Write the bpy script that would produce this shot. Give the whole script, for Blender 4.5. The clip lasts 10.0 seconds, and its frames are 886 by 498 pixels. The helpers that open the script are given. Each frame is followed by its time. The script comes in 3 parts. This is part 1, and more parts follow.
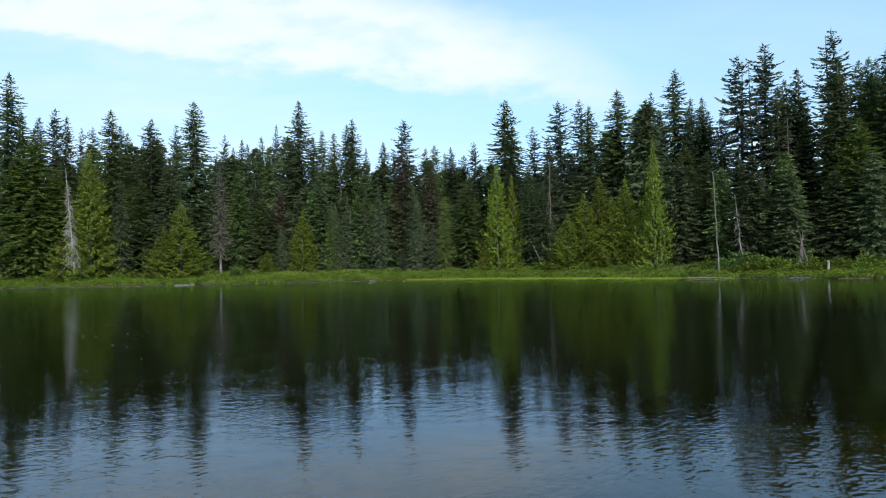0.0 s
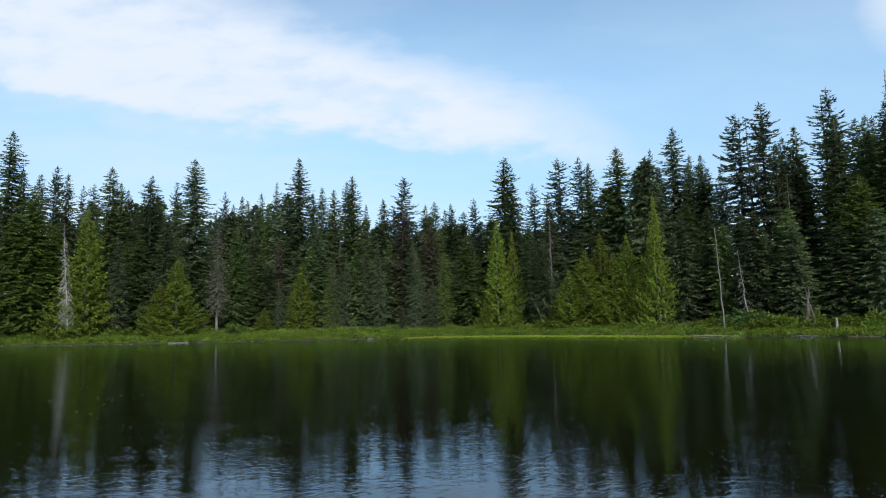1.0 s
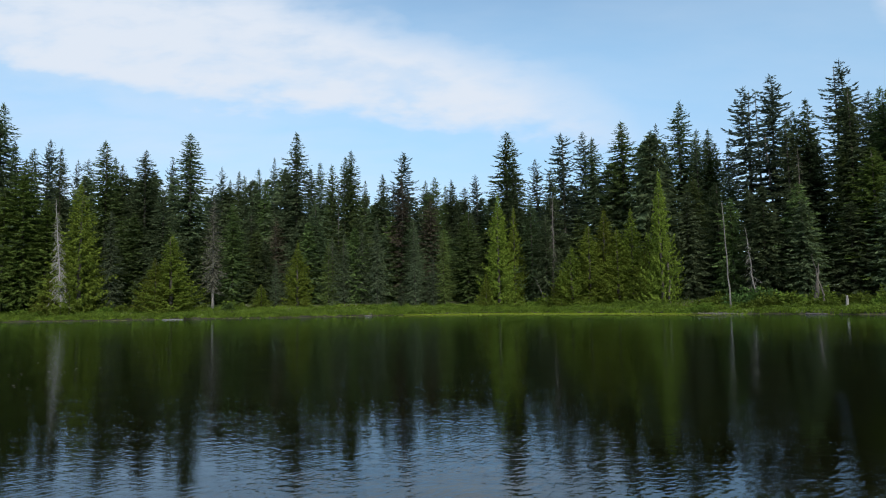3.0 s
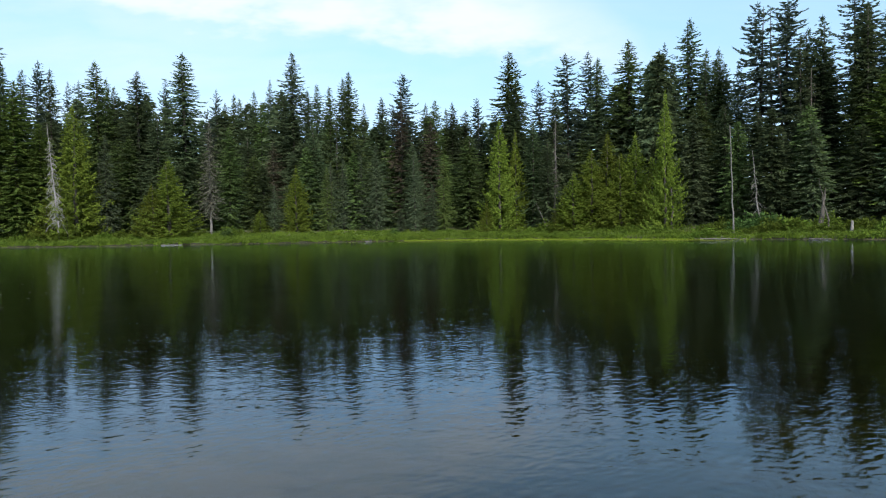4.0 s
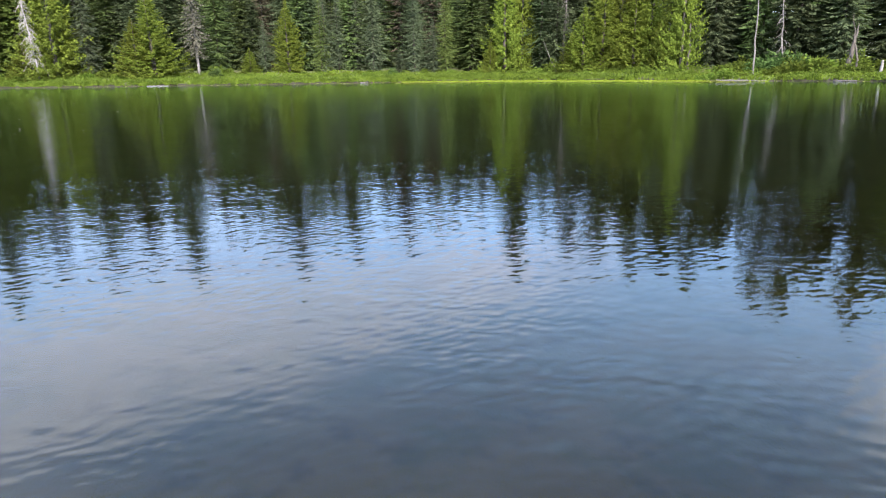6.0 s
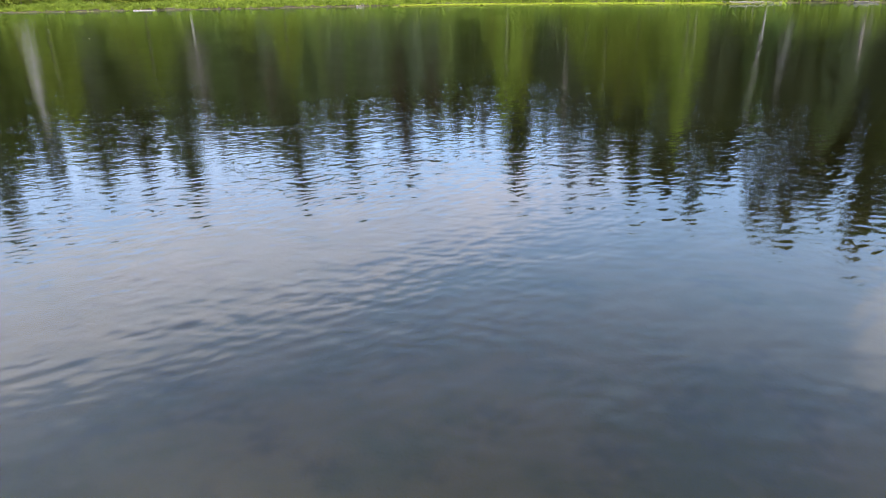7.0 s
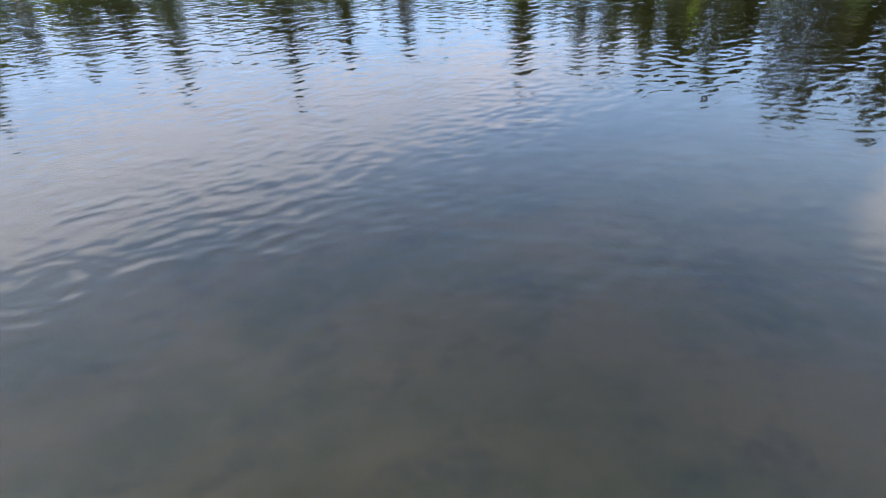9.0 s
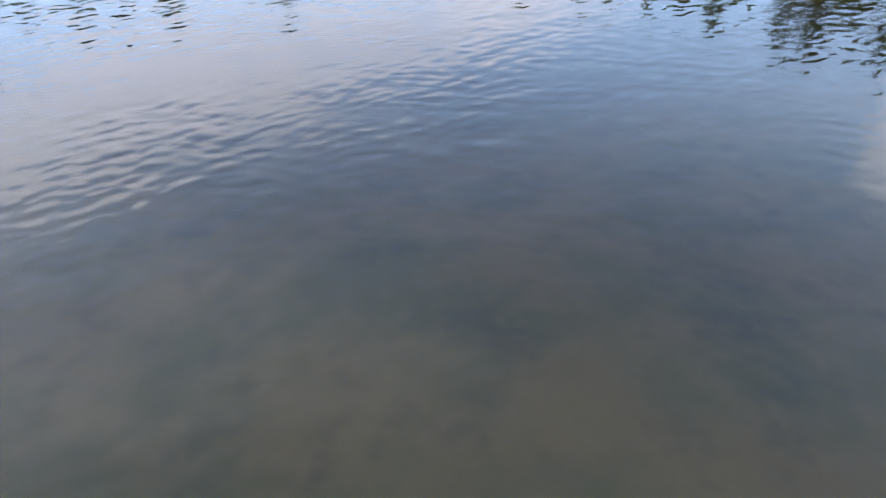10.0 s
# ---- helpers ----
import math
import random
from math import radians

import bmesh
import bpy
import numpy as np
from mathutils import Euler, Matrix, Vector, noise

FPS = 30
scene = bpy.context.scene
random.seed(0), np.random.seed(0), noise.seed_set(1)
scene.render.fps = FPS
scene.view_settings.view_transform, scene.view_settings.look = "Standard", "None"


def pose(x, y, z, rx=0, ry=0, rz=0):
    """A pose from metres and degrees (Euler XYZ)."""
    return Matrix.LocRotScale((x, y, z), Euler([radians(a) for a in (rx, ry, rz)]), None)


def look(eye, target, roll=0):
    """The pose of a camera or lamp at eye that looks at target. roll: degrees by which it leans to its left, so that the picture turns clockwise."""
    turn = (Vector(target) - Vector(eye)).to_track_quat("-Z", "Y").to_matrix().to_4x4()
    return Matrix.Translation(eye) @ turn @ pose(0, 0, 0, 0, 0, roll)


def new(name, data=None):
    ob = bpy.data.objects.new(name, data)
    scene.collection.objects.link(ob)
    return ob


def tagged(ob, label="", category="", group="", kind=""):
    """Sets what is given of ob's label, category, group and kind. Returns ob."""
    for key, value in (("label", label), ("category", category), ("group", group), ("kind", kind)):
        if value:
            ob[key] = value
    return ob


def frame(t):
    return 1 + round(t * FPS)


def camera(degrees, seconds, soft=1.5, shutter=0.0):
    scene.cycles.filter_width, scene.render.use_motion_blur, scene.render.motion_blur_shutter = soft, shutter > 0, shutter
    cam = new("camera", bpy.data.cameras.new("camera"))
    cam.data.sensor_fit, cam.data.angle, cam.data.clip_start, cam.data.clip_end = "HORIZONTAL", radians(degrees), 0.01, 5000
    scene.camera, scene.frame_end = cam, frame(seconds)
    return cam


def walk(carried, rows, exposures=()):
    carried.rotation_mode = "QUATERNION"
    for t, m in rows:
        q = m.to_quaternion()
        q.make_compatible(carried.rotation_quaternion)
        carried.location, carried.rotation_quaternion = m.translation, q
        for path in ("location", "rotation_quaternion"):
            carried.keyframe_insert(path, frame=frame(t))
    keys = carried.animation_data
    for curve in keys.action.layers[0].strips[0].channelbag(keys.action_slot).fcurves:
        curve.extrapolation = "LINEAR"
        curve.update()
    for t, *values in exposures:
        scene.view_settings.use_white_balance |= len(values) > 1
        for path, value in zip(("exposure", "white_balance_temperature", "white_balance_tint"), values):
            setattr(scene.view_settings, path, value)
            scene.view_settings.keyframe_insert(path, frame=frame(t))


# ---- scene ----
# ---------------------------------------------------------------- camera
cam = camera(70.5, 10.0, soft=1.15)

# seconds, eye x, y, z, yaw, pitch, roll (degrees)
PATH = [
    (0.0, -0.68, -0.91, 2.10, -0.5, 1.35, -1.1),
    (0.5, -0.50, -0.44, 2.14, -0.45, 3.45, -1.1),
    (1.0, -0.39, 0.12, 2.16, -0.45, 6.52, -1.1),
    (1.5, -0.26, 0.61, 2.18, -0.4, 7.61, -1.0),
    (2.0, -0.05, 1.12, 2.17, -0.3, 7.55, -1.0),
    (2.2, 0.0, 1.30, 2.13, -0.25, 7.3, -1.0),
    (3.3, 0.21, 2.27, 1.68, 0.0, 3.05, -0.9),
    (3.5, 0.245, 2.45, 1.61, 0.05, 1.72, -0.9),
    (4.0, 0.373, 2.86, 1.565, 0.2, -1.89, -0.9),
    (4.5, 0.504, 3.28, 1.46, 0.35, -5.45, -0.8),
    (5.0, 0.688, 3.68, 1.375, 0.55, -8.89, -0.8),
    (5.5, 0.886, 4.09, 1.32, 0.75, -12.42, -0.8),
    (6.8, 1.32, 5.20, 1.27, 1.2, -21.0, -0.9),
    (7.0, 1.38, 5.37, 1.265, 1.3, -22.2, -1.0),
    (7.5, 1.53, 5.80, 1.26, 1.55, -24.9, -1.1),
    (8.0, 1.68, 6.25, 1.26, 1.75, -27.75, -1.2),
    (8.5, 1.83, 6.70, 1.26, 1.9, -30.7, -1.3),
    (9.0, 1.98, 7.15, 1.25, 2.0, -33.5, -1.3),
    (9.5, 2.12, 7.60, 1.25, 2.05, -36.4, -1.3),
    (10.0, 2.25, 8.05, 1.25, 2.1, -39.3, -1.3),
]


def gaze(x, y, z, yaw, pitch, roll):
    a, p = radians(yaw), radians(pitch)
    way = Vector((-math.sin(a) * math.cos(p), math.cos(a) * math.cos(p), math.sin(p)))
    eye = Vector((x, y, z))
    return look(eye, eye + way, roll)


# the camera's own brightening as it tilts down to the water
EXPOSURE = [(0.0, 0.62, 6280, 9), (1.0, 0.4, 6350, 9), (1.5, 0.30, 6400, 8), (2.2, 0.24, 6400, 8), (3.5, 0.38, 6400, 9),
            (4.0, 0.65, 6350, 9), (4.5, 1.03, 6150, 9), (5.5, 1.88, 6300, 17), (7.0, 2.06, 6950, 24), (8.0, 2.12, 7050, 24), (9.5, 2.27, 7050, 24), (10.0, 2.38, 7050, 25)]
walk(cam, [(t, gaze(*r)) for t, *r in PATH], exposures=EXPOSURE)

# ---------------------------------------------------------------- sky and sun
SUN_HEIGHT, SUN_SIDE = 40.0, 166.0  # degrees above the horizon, compass turn from +y


def node_tree(owner):
    owner.use_nodes = True
    owner.node_tree.nodes.clear()
    return owner.node_tree


class Graph:
    """Short calls for the nodes of one tree."""

    def __init__(self, tree):
        self.tree = tree

    def add(self, kind, inputs=None, **fields):
        node = self.tree.nodes.new(kind)
        for key, value in fields.items():
            setattr(node, key, value)
        for key, value in (inputs or {}).items():
            if isinstance(value, bpy.types.NodeSocket):
                self.tree.links.new(value, node.inputs[key])
            else:
                node.inputs[key].default_value = value
        return node

    def math(self, operation, a, b=0.0, clamp=False):
        return self.add("ShaderNodeMath", {0: a, 1: b}, operation=operation, use_clamp=clamp).outputs[0]

    def smooth(self, value, low, high, to_low=0.0, to_high=1.0):
        return self.add("ShaderNodeMapRange", {"Value": value, "From Min": low, "From Max": high, "To Min": to_low,
                                               "To Max": to_high}, interpolation_type="SMOOTHSTEP").outputs[0]

    def noise(self, vector, scale, detail=3.0, rough=0.55):
        return self.add("ShaderNodeTexNoise", {"Vector": vector, "Scale": scale, "Detail": detail, "Roughness": rough})

    def mix(self, factor, a, b):
        node = self.add("ShaderNodeMix", data_type="RGBA")
        for socket, value in ((node.inputs[0], factor), (node.inputs[6], a), (node.inputs[7], b)):
            if isinstance(value, bpy.types.NodeSocket):
                self.tree.links.new(value, socket)
            else:
                socket.default_value = value
        return node.outputs[2]

    def scaled(self, vector, x, y, z):
        return self.add("ShaderNodeMapping", {"Vector": vector, "Scale": (x, y, z)}).outputs[0]


def build_sky():
    world = bpy.data.worlds.new("sky")
    scene.world = world
    g = Graph(node_tree(world))
    sky = g.add("ShaderNodeTexSky", sky_type="NISHITA", sun_disc=False, sun_elevation=radians(SUN_HEIGHT),
                sun_rotation=radians(SUN_SIDE), altitude=1200.0, air_density=1.0, dust_density=3.0, ozone_density=0.5)
    where = g.add("ShaderNodeTexCoord").outputs["Generated"]
    part = g.add("ShaderNodeSeparateXYZ", {0: where})
    x, y, z = part.outputs
    ahead = g.math("MAXIMUM", y, 0.12)
    a = g.math("DIVIDE", x, ahead)
    e = g.math("DIVIDE", z, ahead)
    flat = g.add("ShaderNodeCombineXYZ", {0: a, 1: g.math("MULTIPLY", e, 2.6), 2: 0.0}).outputs[0]
    wisp = g.noise(flat, 3.2, 5.0, 0.55).outputs[0]
    fine = g.noise(flat, 9.0, 4.0, 0.6).outputs[0]
    sway = g.math("ADD", g.math("MULTIPLY", g.math("SUBTRACT", wisp, 0.5), 0.2),
                  g.math("MULTIPLY", g.math("SUBTRACT", fine, 0.5), 0.05))
    # the long bank of cloud that sinks to the right, thick to the west
    level = g.math("ADD", e, sway)
    under = g.math("SUBTRACT", level, g.math("ADD", 0.285, g.math("MULTIPLY", a, -0.16)))
    over = g.math("SUBTRACT", level, g.math("ADD", 0.41, g.math("MULTIPLY", a, -0.34)))
    bank = g.math("MULTIPLY", g.smooth(under, -0.035, 0.03), g.smooth(over, -0.04, 0.07, 1.0, 0.0))
    bank = g.math("MULTIPLY", bank, g.smooth(a, 0.08, 0.42, 1.0, 0.14))
    bank = g.math("MULTIPLY", bank, g.smooth(g.math("ADD", g.math("MULTIPLY", wisp, 0.6), g.math("MULTIPLY", fine, 0.4)), 0.36, 0.56, 0.62, 1.0))
    # thin veils, more of them to the west, under the bank and overhead
    dome = g.math("ADD", g.math("MAXIMUM", z, 0.0), 0.22)
    plan = g.add("ShaderNodeCombineXYZ", {0: g.math("DIVIDE", x, dome), 1: g.math("DIVIDE", y, dome), 2: 3.0}).outputs[0]
    veil = g.noise(g.scaled(plan, 0.8, 1.7, 1.0), 0.8, 6.0, 0.58).outputs[0]
    veil = g.smooth(veil, 0.33, 0.72, 0.06, 0.55)
    veil = g.math("MULTIPLY", veil, g.smooth(a, -0.45, 0.45, 1.0, 0.45))
    low = g.math("MULTIPLY", g.smooth(under, -0.16, 0.0, 0.0, 0.42), g.smooth(a, -0.5, -0.1, 1.0, 0.5))
    low = g.math("MULTIPLY", low, g.smooth(over, -0.02, 0.1, 1.0, 0.0))
    veil = g.math("MAXIMUM", veil, g.math("MULTIPLY", low, g.smooth(wisp, 0.3, 0.6, 0.4, 1.0)))
    cover = g.math("MAXIMUM", bank, veil, clamp=True)
    # a small white puff high to the east
    reach_a = g.math("POWER", g.math("DIVIDE", g.math("SUBTRACT", a, 0.78), 0.09), 2.0)
    reach_e = g.math("POWER", g.math("DIVIDE", g.math("SUBTRACT", e, 0.57), 0.13), 2.0)
    span = g.math("ADD", g.math("SQRT", g.math("ADD", reach_a, reach_e)), g.math("MULTIPLY", sway, 5.0))
    cover = g.math("MAXIMUM", cover, g.smooth(span, 0.3, 1.25, 0.75, 0.0))
    air = g.add("ShaderNodeMix", data_type="RGBA", blend_type="MULTIPLY")
    air.inputs[0].default_value = 1.0
    # paler haze towards the horizon
    haze = g.mix(g.smooth(z, 0.08, 0.38), (0.61, 0.67, 0.70, 1.0), (0.95, 1.09, 1.0, 1.0))
    g.tree.links.new(g.mix(g.smooth(z, 0.40, 0.62), haze, (0.72, 0.80, 0.84, 1.0)), air.inputs[7])
    g.tree.links.new(sky.outputs[0], air.inputs[6])
    clear = g.add("ShaderNodeBackground", {"Color": air.outputs[2], "Strength": 0.185})
    cloud = g.add("ShaderNodeBackground", {"Color": (0.76, 0.82, 0.92, 1.0), "Strength": 0.82})
    both = g.add("ShaderNodeMixShader", {0: cover, 1: clear.outputs[0], 2: cloud.outputs[0]})
    g.add("ShaderNodeOutputWorld", {"Surface": both.outputs[0]})


build_sky()

sun = new("sun", bpy.data.lights.new("sun", "SUN"))
sun.data.energy, sun.data.angle, sun.data.color = 3.2, radians(14), (1.0, 0.95, 0.86)
turn = radians(SUN_SIDE)
sun_way = Vector((math.sin(turn) * math.cos(radians(SUN_HEIGHT)), math.cos(turn) * math.cos(radians(SUN_HEIGHT)),
                  math.sin(radians(SUN_HEIGHT))))
sun.matrix_world = look(sun_way * 60, (0, 0, 0))


# ---------------------------------------------------------------- materials
def material(name):
    made = bpy.data.materials.new(name)
    g = Graph(node_tree(made))
    return made, g


def finish(g, shader):
    g.add("ShaderNodeOutputMaterial", {"Surface": shader})


def leaf_material(name, dark, light, amount=0.38, rough=0.75):
    """Foliage: every spray has a tone of its own, and each plant too; some light goes through."""
    made, g = material(name)
    island = g.add("ShaderNodeNewGeometry").outputs["Random Per Island"]
    one = g.add("ShaderNodeObjectInfo").outputs["Random"]
    where = g.add("ShaderNodeTexCoord").outputs["Object"]
    patch = g.noise(where, 0.55, 3.0).outputs[0]
    tone = g.math("ADD", g.math("MULTIPLY", island, 0.55), g.math("MULTIPLY", g.math("SUBTRACT", patch, 0.28), 0.9), clamp=True)
    color = g.mix(tone, (*dark, 1.0), (*light, 1.0))
    hsv = g.add("ShaderNodeHueSaturation", {"Color": color, "Hue": g.math("ADD", 0.490, g.math("MULTIPLY", one, 0.025)),
                                            "Value": g.math("ADD", 0.72, g.math("MULTIPLY", one, 0.62))}).outputs[0]
    body = g.add("ShaderNodeBsdfPrincipled", {"Base Color": hsv, "Roughness": rough, "Specular IOR Level": 0.12})
    thin = g.add("ShaderNodeBsdfTranslucent", {"Color": hsv})
    both = g.add("ShaderNodeMixShader", {0: amount, 1: body.outputs[0], 2: thin.outputs[0]})
    finish(g, both.outputs[0])
    return made


def bark_material(name, dark, light, scale=4.0):
    made, g = material(name)
    where = g.add("ShaderNodeTexCoord").outputs["Object"]
    one = g.add("ShaderNodeObjectInfo").outputs["Random"]
    long = g.noise(g.scaled(where, scale, scale, scale * 0.18), 2.0, 5.0, 0.65).outputs[0]
    patch = g.noise(where, 0.35, 2.0).outputs[0]
    tone = g.math("ADD", g.math("MULTIPLY", long, 0.75), g.math("MULTIPLY", patch, 0.5))
    tone = g.smooth(tone, 0.35, 0.85)
    color = g.mix(tone, (*dark, 1.0), (*light, 1.0))
    color = g.add("ShaderNodeHueSaturation", {"Color": color, "Value": g.math("ADD", 0.8, g.math("MULTIPLY", one, 0.4))}).outputs[0]
    bump = g.add("ShaderNodeBump", {"Height": long, "Strength": 0.6, "Distance": 0.05}).outputs[0]
    body = g.add("ShaderNodeBsdfPrincipled", {"Base Color": color, "Roughness": 0.88, "Normal": bump})
    finish(g, body.outputs[0])
    return made


FIR = leaf_material("fir_needles", (0.046, 0.068, 0.036), (0.138, 0.178, 0.084), 0.45)
DENSE = leaf_material("dark_fir_needles", (0.038, 0.058, 0.029), (0.114, 0.152, 0.066), 0.45)
OPEN = leaf_material("open_fir_needles", (0.042, 0.062, 0.050), (0.120, 0.160, 0.108), 0.45)
LEAFY = leaf_material("olive_fir_needles", (0.048, 0.074, 0.024), (0.140, 0.188, 0.060))
SPRUCE = leaf_material("pale_spruce_needles", (0.044, 0.062, 0.035), (0.132, 0.164, 0.088))
BRIGHT = leaf_material("bright_fir_needles", (0.052, 0.084, 0.018), (0.160, 0.215, 0.048))
OLIVE = leaf_material("olive_spruce_needles", (0.065, 0.098, 0.026), (0.170, 0.220, 0.060))
BROWN = leaf_material("dying_fir_needles", (0.050, 0.044, 0.030), (0.122, 0.103, 0.068), 0.1)
GREYED = leaf_material("greyed_dying_needles", (0.052, 0.051, 0.038), (0.122, 0.119, 0.090), 0.1)
CEDAR = leaf_material("cedar_sprays", (0.064, 0.092, 0.012), (0.182, 0.224, 0.032), 0.35)
BUSH = leaf_material("bush_leaves", (0.044, 0.074, 0.009), (0.128, 0.175, 0.024), 0.35)
SEDGE = leaf_material("sedge_blades", (0.058, 0.090, 0.008), (0.150, 0.200, 0.022), 0.35)
BROADLEAF = leaf_material("broadleaf_bush_leaves", (0.034, 0.066, 0.016), (0.088, 0.142, 0.038), 0.35)
SHOOT = leaf_material("sedge_shoots", (0.110, 0.150, 0.012), (0.240, 0.290, 0.030), 0.35)
PAD = leaf_material("lily_pads", (0.12, 0.15, 0.02), (0.24, 0.27, 0.04), 0.1, 0.4)
DRIFT = leaf_material("drifting_leaves", (0.10, 0.10, 0.07), (0.24, 0.23, 0.17), 0.1, 0.4)
BARK = bark_material("bark", (0.034, 0.029, 0.024), (0.110, 0.096, 0.080))
SILVER = bark_material("weathered_wood", (0.110, 0.104, 0.097), (0.300, 0.285, 0.268))
GREY = bark_material("grey_weathered_wood", (0.070, 0.066, 0.060), (0.210, 0.200, 0.186))
DULL = bark_material("grey_dead_wood", (0.050, 0.045, 0.040), (0.150, 0.136, 0.122))


def earth_material():
    """Bank, forest floor and lake bed in one sheet: moss and litter above the water, mud and weed below it, with
    deep-water dimming and bank-edge shade painted in.
    """
    made, g = material("earth")
    where = g.add("ShaderNodeNewGeometry").outputs["Position"]
    height = g.add("ShaderNodeSeparateXYZ", {0: where}).outputs[2]
    big = g.noise(where, 0.12, 4.0).outputs[0]
    mid = g.noise(where, 0.9, 5.0, 0.6).outputs[0]
    small = g.noise(where, 6.0, 5.0, 0.65).outputs[0]
    litter = g.mix(g.smooth(mid, 0.3, 0.7), (0.060, 0.075, 0.026, 1.0), (0.060, 0.044, 0.028, 1.0))
    moss = g.mix(g.smooth(small, 0.3, 0.7), (0.070, 0.110, 0.022, 1.0), (0.130, 0.180, 0.042, 1.0))
    dry = g.mix(g.smooth(big, 0.45, 0.6), litter, moss)
    weed = g.noise(where, 2.2, 5.0, 0.65).outputs[0]
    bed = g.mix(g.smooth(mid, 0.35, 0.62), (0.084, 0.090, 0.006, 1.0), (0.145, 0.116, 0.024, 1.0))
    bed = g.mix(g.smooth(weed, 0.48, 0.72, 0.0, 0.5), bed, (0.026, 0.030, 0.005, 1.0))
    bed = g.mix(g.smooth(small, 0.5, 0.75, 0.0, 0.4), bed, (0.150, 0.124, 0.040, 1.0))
    # deep bed painted darker for the light lost through the water
    dimmed_bed = g.mix(g.smooth(mid, 0.3, 0.7), (0.017, 0.014, 0.001, 1.0), (0.027, 0.021, 0.002, 1.0))
    bed = g.mix(g.smooth(height, -2.6, -0.9), dimmed_bed, bed)
    # shadow under the overhanging bank plants, painted as a dark band at the waterline
    edge_shade = g.mix(g.smooth(small, 0.3, 0.7), (0.012, 0.011, 0.006, 1.0), (0.026, 0.023, 0.011, 1.0))
    color = g.mix(g.smooth(height, -0.06, 0.06), bed, edge_shade)
    color = g.mix(g.smooth(height, 0.16, 0.32), color, dry)
    rise = g.math("ADD", g.math("MULTIPLY", mid, 0.7), g.math("MULTIPLY", small, 0.3))
    bump = g.add("ShaderNodeBump", {"Height": rise, "Strength": 0.5, "Distance": 0.15}).outputs[0]
    body = g.add("ShaderNodeBsdfPrincipled", {"Base Color": color, "Roughness": 0.92, "Normal": bump})
    finish(g, body.outputs[0])
    return made


def water_material():
    """Clear brown lake water: a mirror by its angle, else a view of the bed, with fine wind ripples."""
    made, g = material("lake_water")
    where = g.add("ShaderNodeNewGeometry").outputs["Position"]
    calm = g.noise(where, 0.16, 3.0).outputs[0]
    gust = g.noise(g.scaled(where, 0.6, 1.0, 1.0), 0.8, 2.0).outputs[0]
    force = g.math("MULTIPLY", g.smooth(calm, 0.3, 0.65, 0.8, 1.1), g.smooth(gust, 0.3, 0.65, 0.6, 1.2))
    swell = g.noise(g.scaled(where, 0.5, 1.0, 1.0), 0.7, 1.0, 0.5).outputs[1]

    def slope(color, amount):
        centred = g.add("ShaderNodeVectorMath", {0: color, 1: (0.5, 0.5, 0.5)}, operation="SUBTRACT").outputs[0]
        return g.add("ShaderNodeVectorMath", {0: centred, 1: (amount * 0.45, amount, 0.0)}, operation="MULTIPLY").outputs[0]

    def train(degrees, length, amount, seed):
        """A train of short-crested wavelets of that length: its slope along its way, bent and broken up by noise."""
        along = (-math.sin(radians(degrees)), math.cos(radians(degrees)), 0.0)
        run = g.add("ShaderNodeVectorMath", {0: where, 1: along}, operation="DOT_PRODUCT").outputs["Value"]
        moved = g.add("ShaderNodeVectorMath", {0: where, 1: (seed * 3.7, seed * 5.3, 0.0)}, operation="ADD").outputs[0]
        broken = g.noise(g.scaled(moved, 0.6, 1.0, 1.0), 0.44 / length, 1.0, 0.5)
        bits = g.add("ShaderNodeSeparateColor", {0: broken.outputs[1]}).outputs
        phase = g.math("ADD", g.math("MULTIPLY", run, math.tau / length), g.math("MULTIPLY", bits[0], 13.0))
        lean = g.math("MULTIPLY", g.math("SINE", phase), g.smooth(bits[1], 0.32, 0.66, amount * 0.3, amount * 1.5))
        return g.add("ShaderNodeVectorMath", {0: along, "Scale": lean}, operation="SCALE").outputs[0]

    total = train(52, 0.062, 0.008, 7)
    for more in (train(27, 0.074, 0.014, 1), train(-6, 0.086, 0.011, 2), train(40, 0.108, 0.011, 3), train(-28, 0.120, 0.008, 4),
                 train(14, 0.18, 0.006, 5), train(-9, 0.26, 0.004, 6), train(31, 0.34, 0.003, 8)):
        total = g.add("ShaderNodeVectorMath", {0: total, 1: more}, operation="ADD").outputs[0]
    total = g.add("ShaderNodeVectorMath", {0: total, "Scale": force}, operation="SCALE").outputs[0]
    total = g.add("ShaderNodeVectorMath", {0: total, 1: slope(swell, 0.004)}, operation="ADD").outputs[0]
    total = g.add("ShaderNodeVectorMath", {0: total, 1: (0.0, 0.0, 1.0)}, operation="ADD").outputs[0]
    normal = g.add("ShaderNodeVectorMath", {0: total}, operation="NORMALIZE").outputs[0]
    mirror = g.add("ShaderNodeBsdfGlossy", {"Color": (0.79, 0.89, 0.97, 1.0), "Roughness": 0.0, "Normal": normal})
    clear = g.add("ShaderNodeBsdfTransparent", {"Color": (0.80, 0.76, 0.44, 1.0)})
    share = g.add("ShaderNodeFresnel", {"IOR": 1.5, "Normal": normal}).outputs[0]
    both = g.add("ShaderNodeMixShader", {0: share, 1: clear.outputs[0], 2: mirror.outputs[0]})
    finish(g, both.outputs[0])
    return made


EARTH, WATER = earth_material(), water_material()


# ---------------------------------------------------------------- mesh helpers
def mesh_from(name, verts, faces, mat, smooth=False):
    data = bpy.data.meshes.new(name)
    data.from_pydata([tuple(v) for v in verts], [], [tuple(f) for f in faces])
    data.materials.append(mat)
    if smooth:
        data.polygons.foreach_set("use_smooth", [True] * len(data.polygons))
    data.update()
    return data


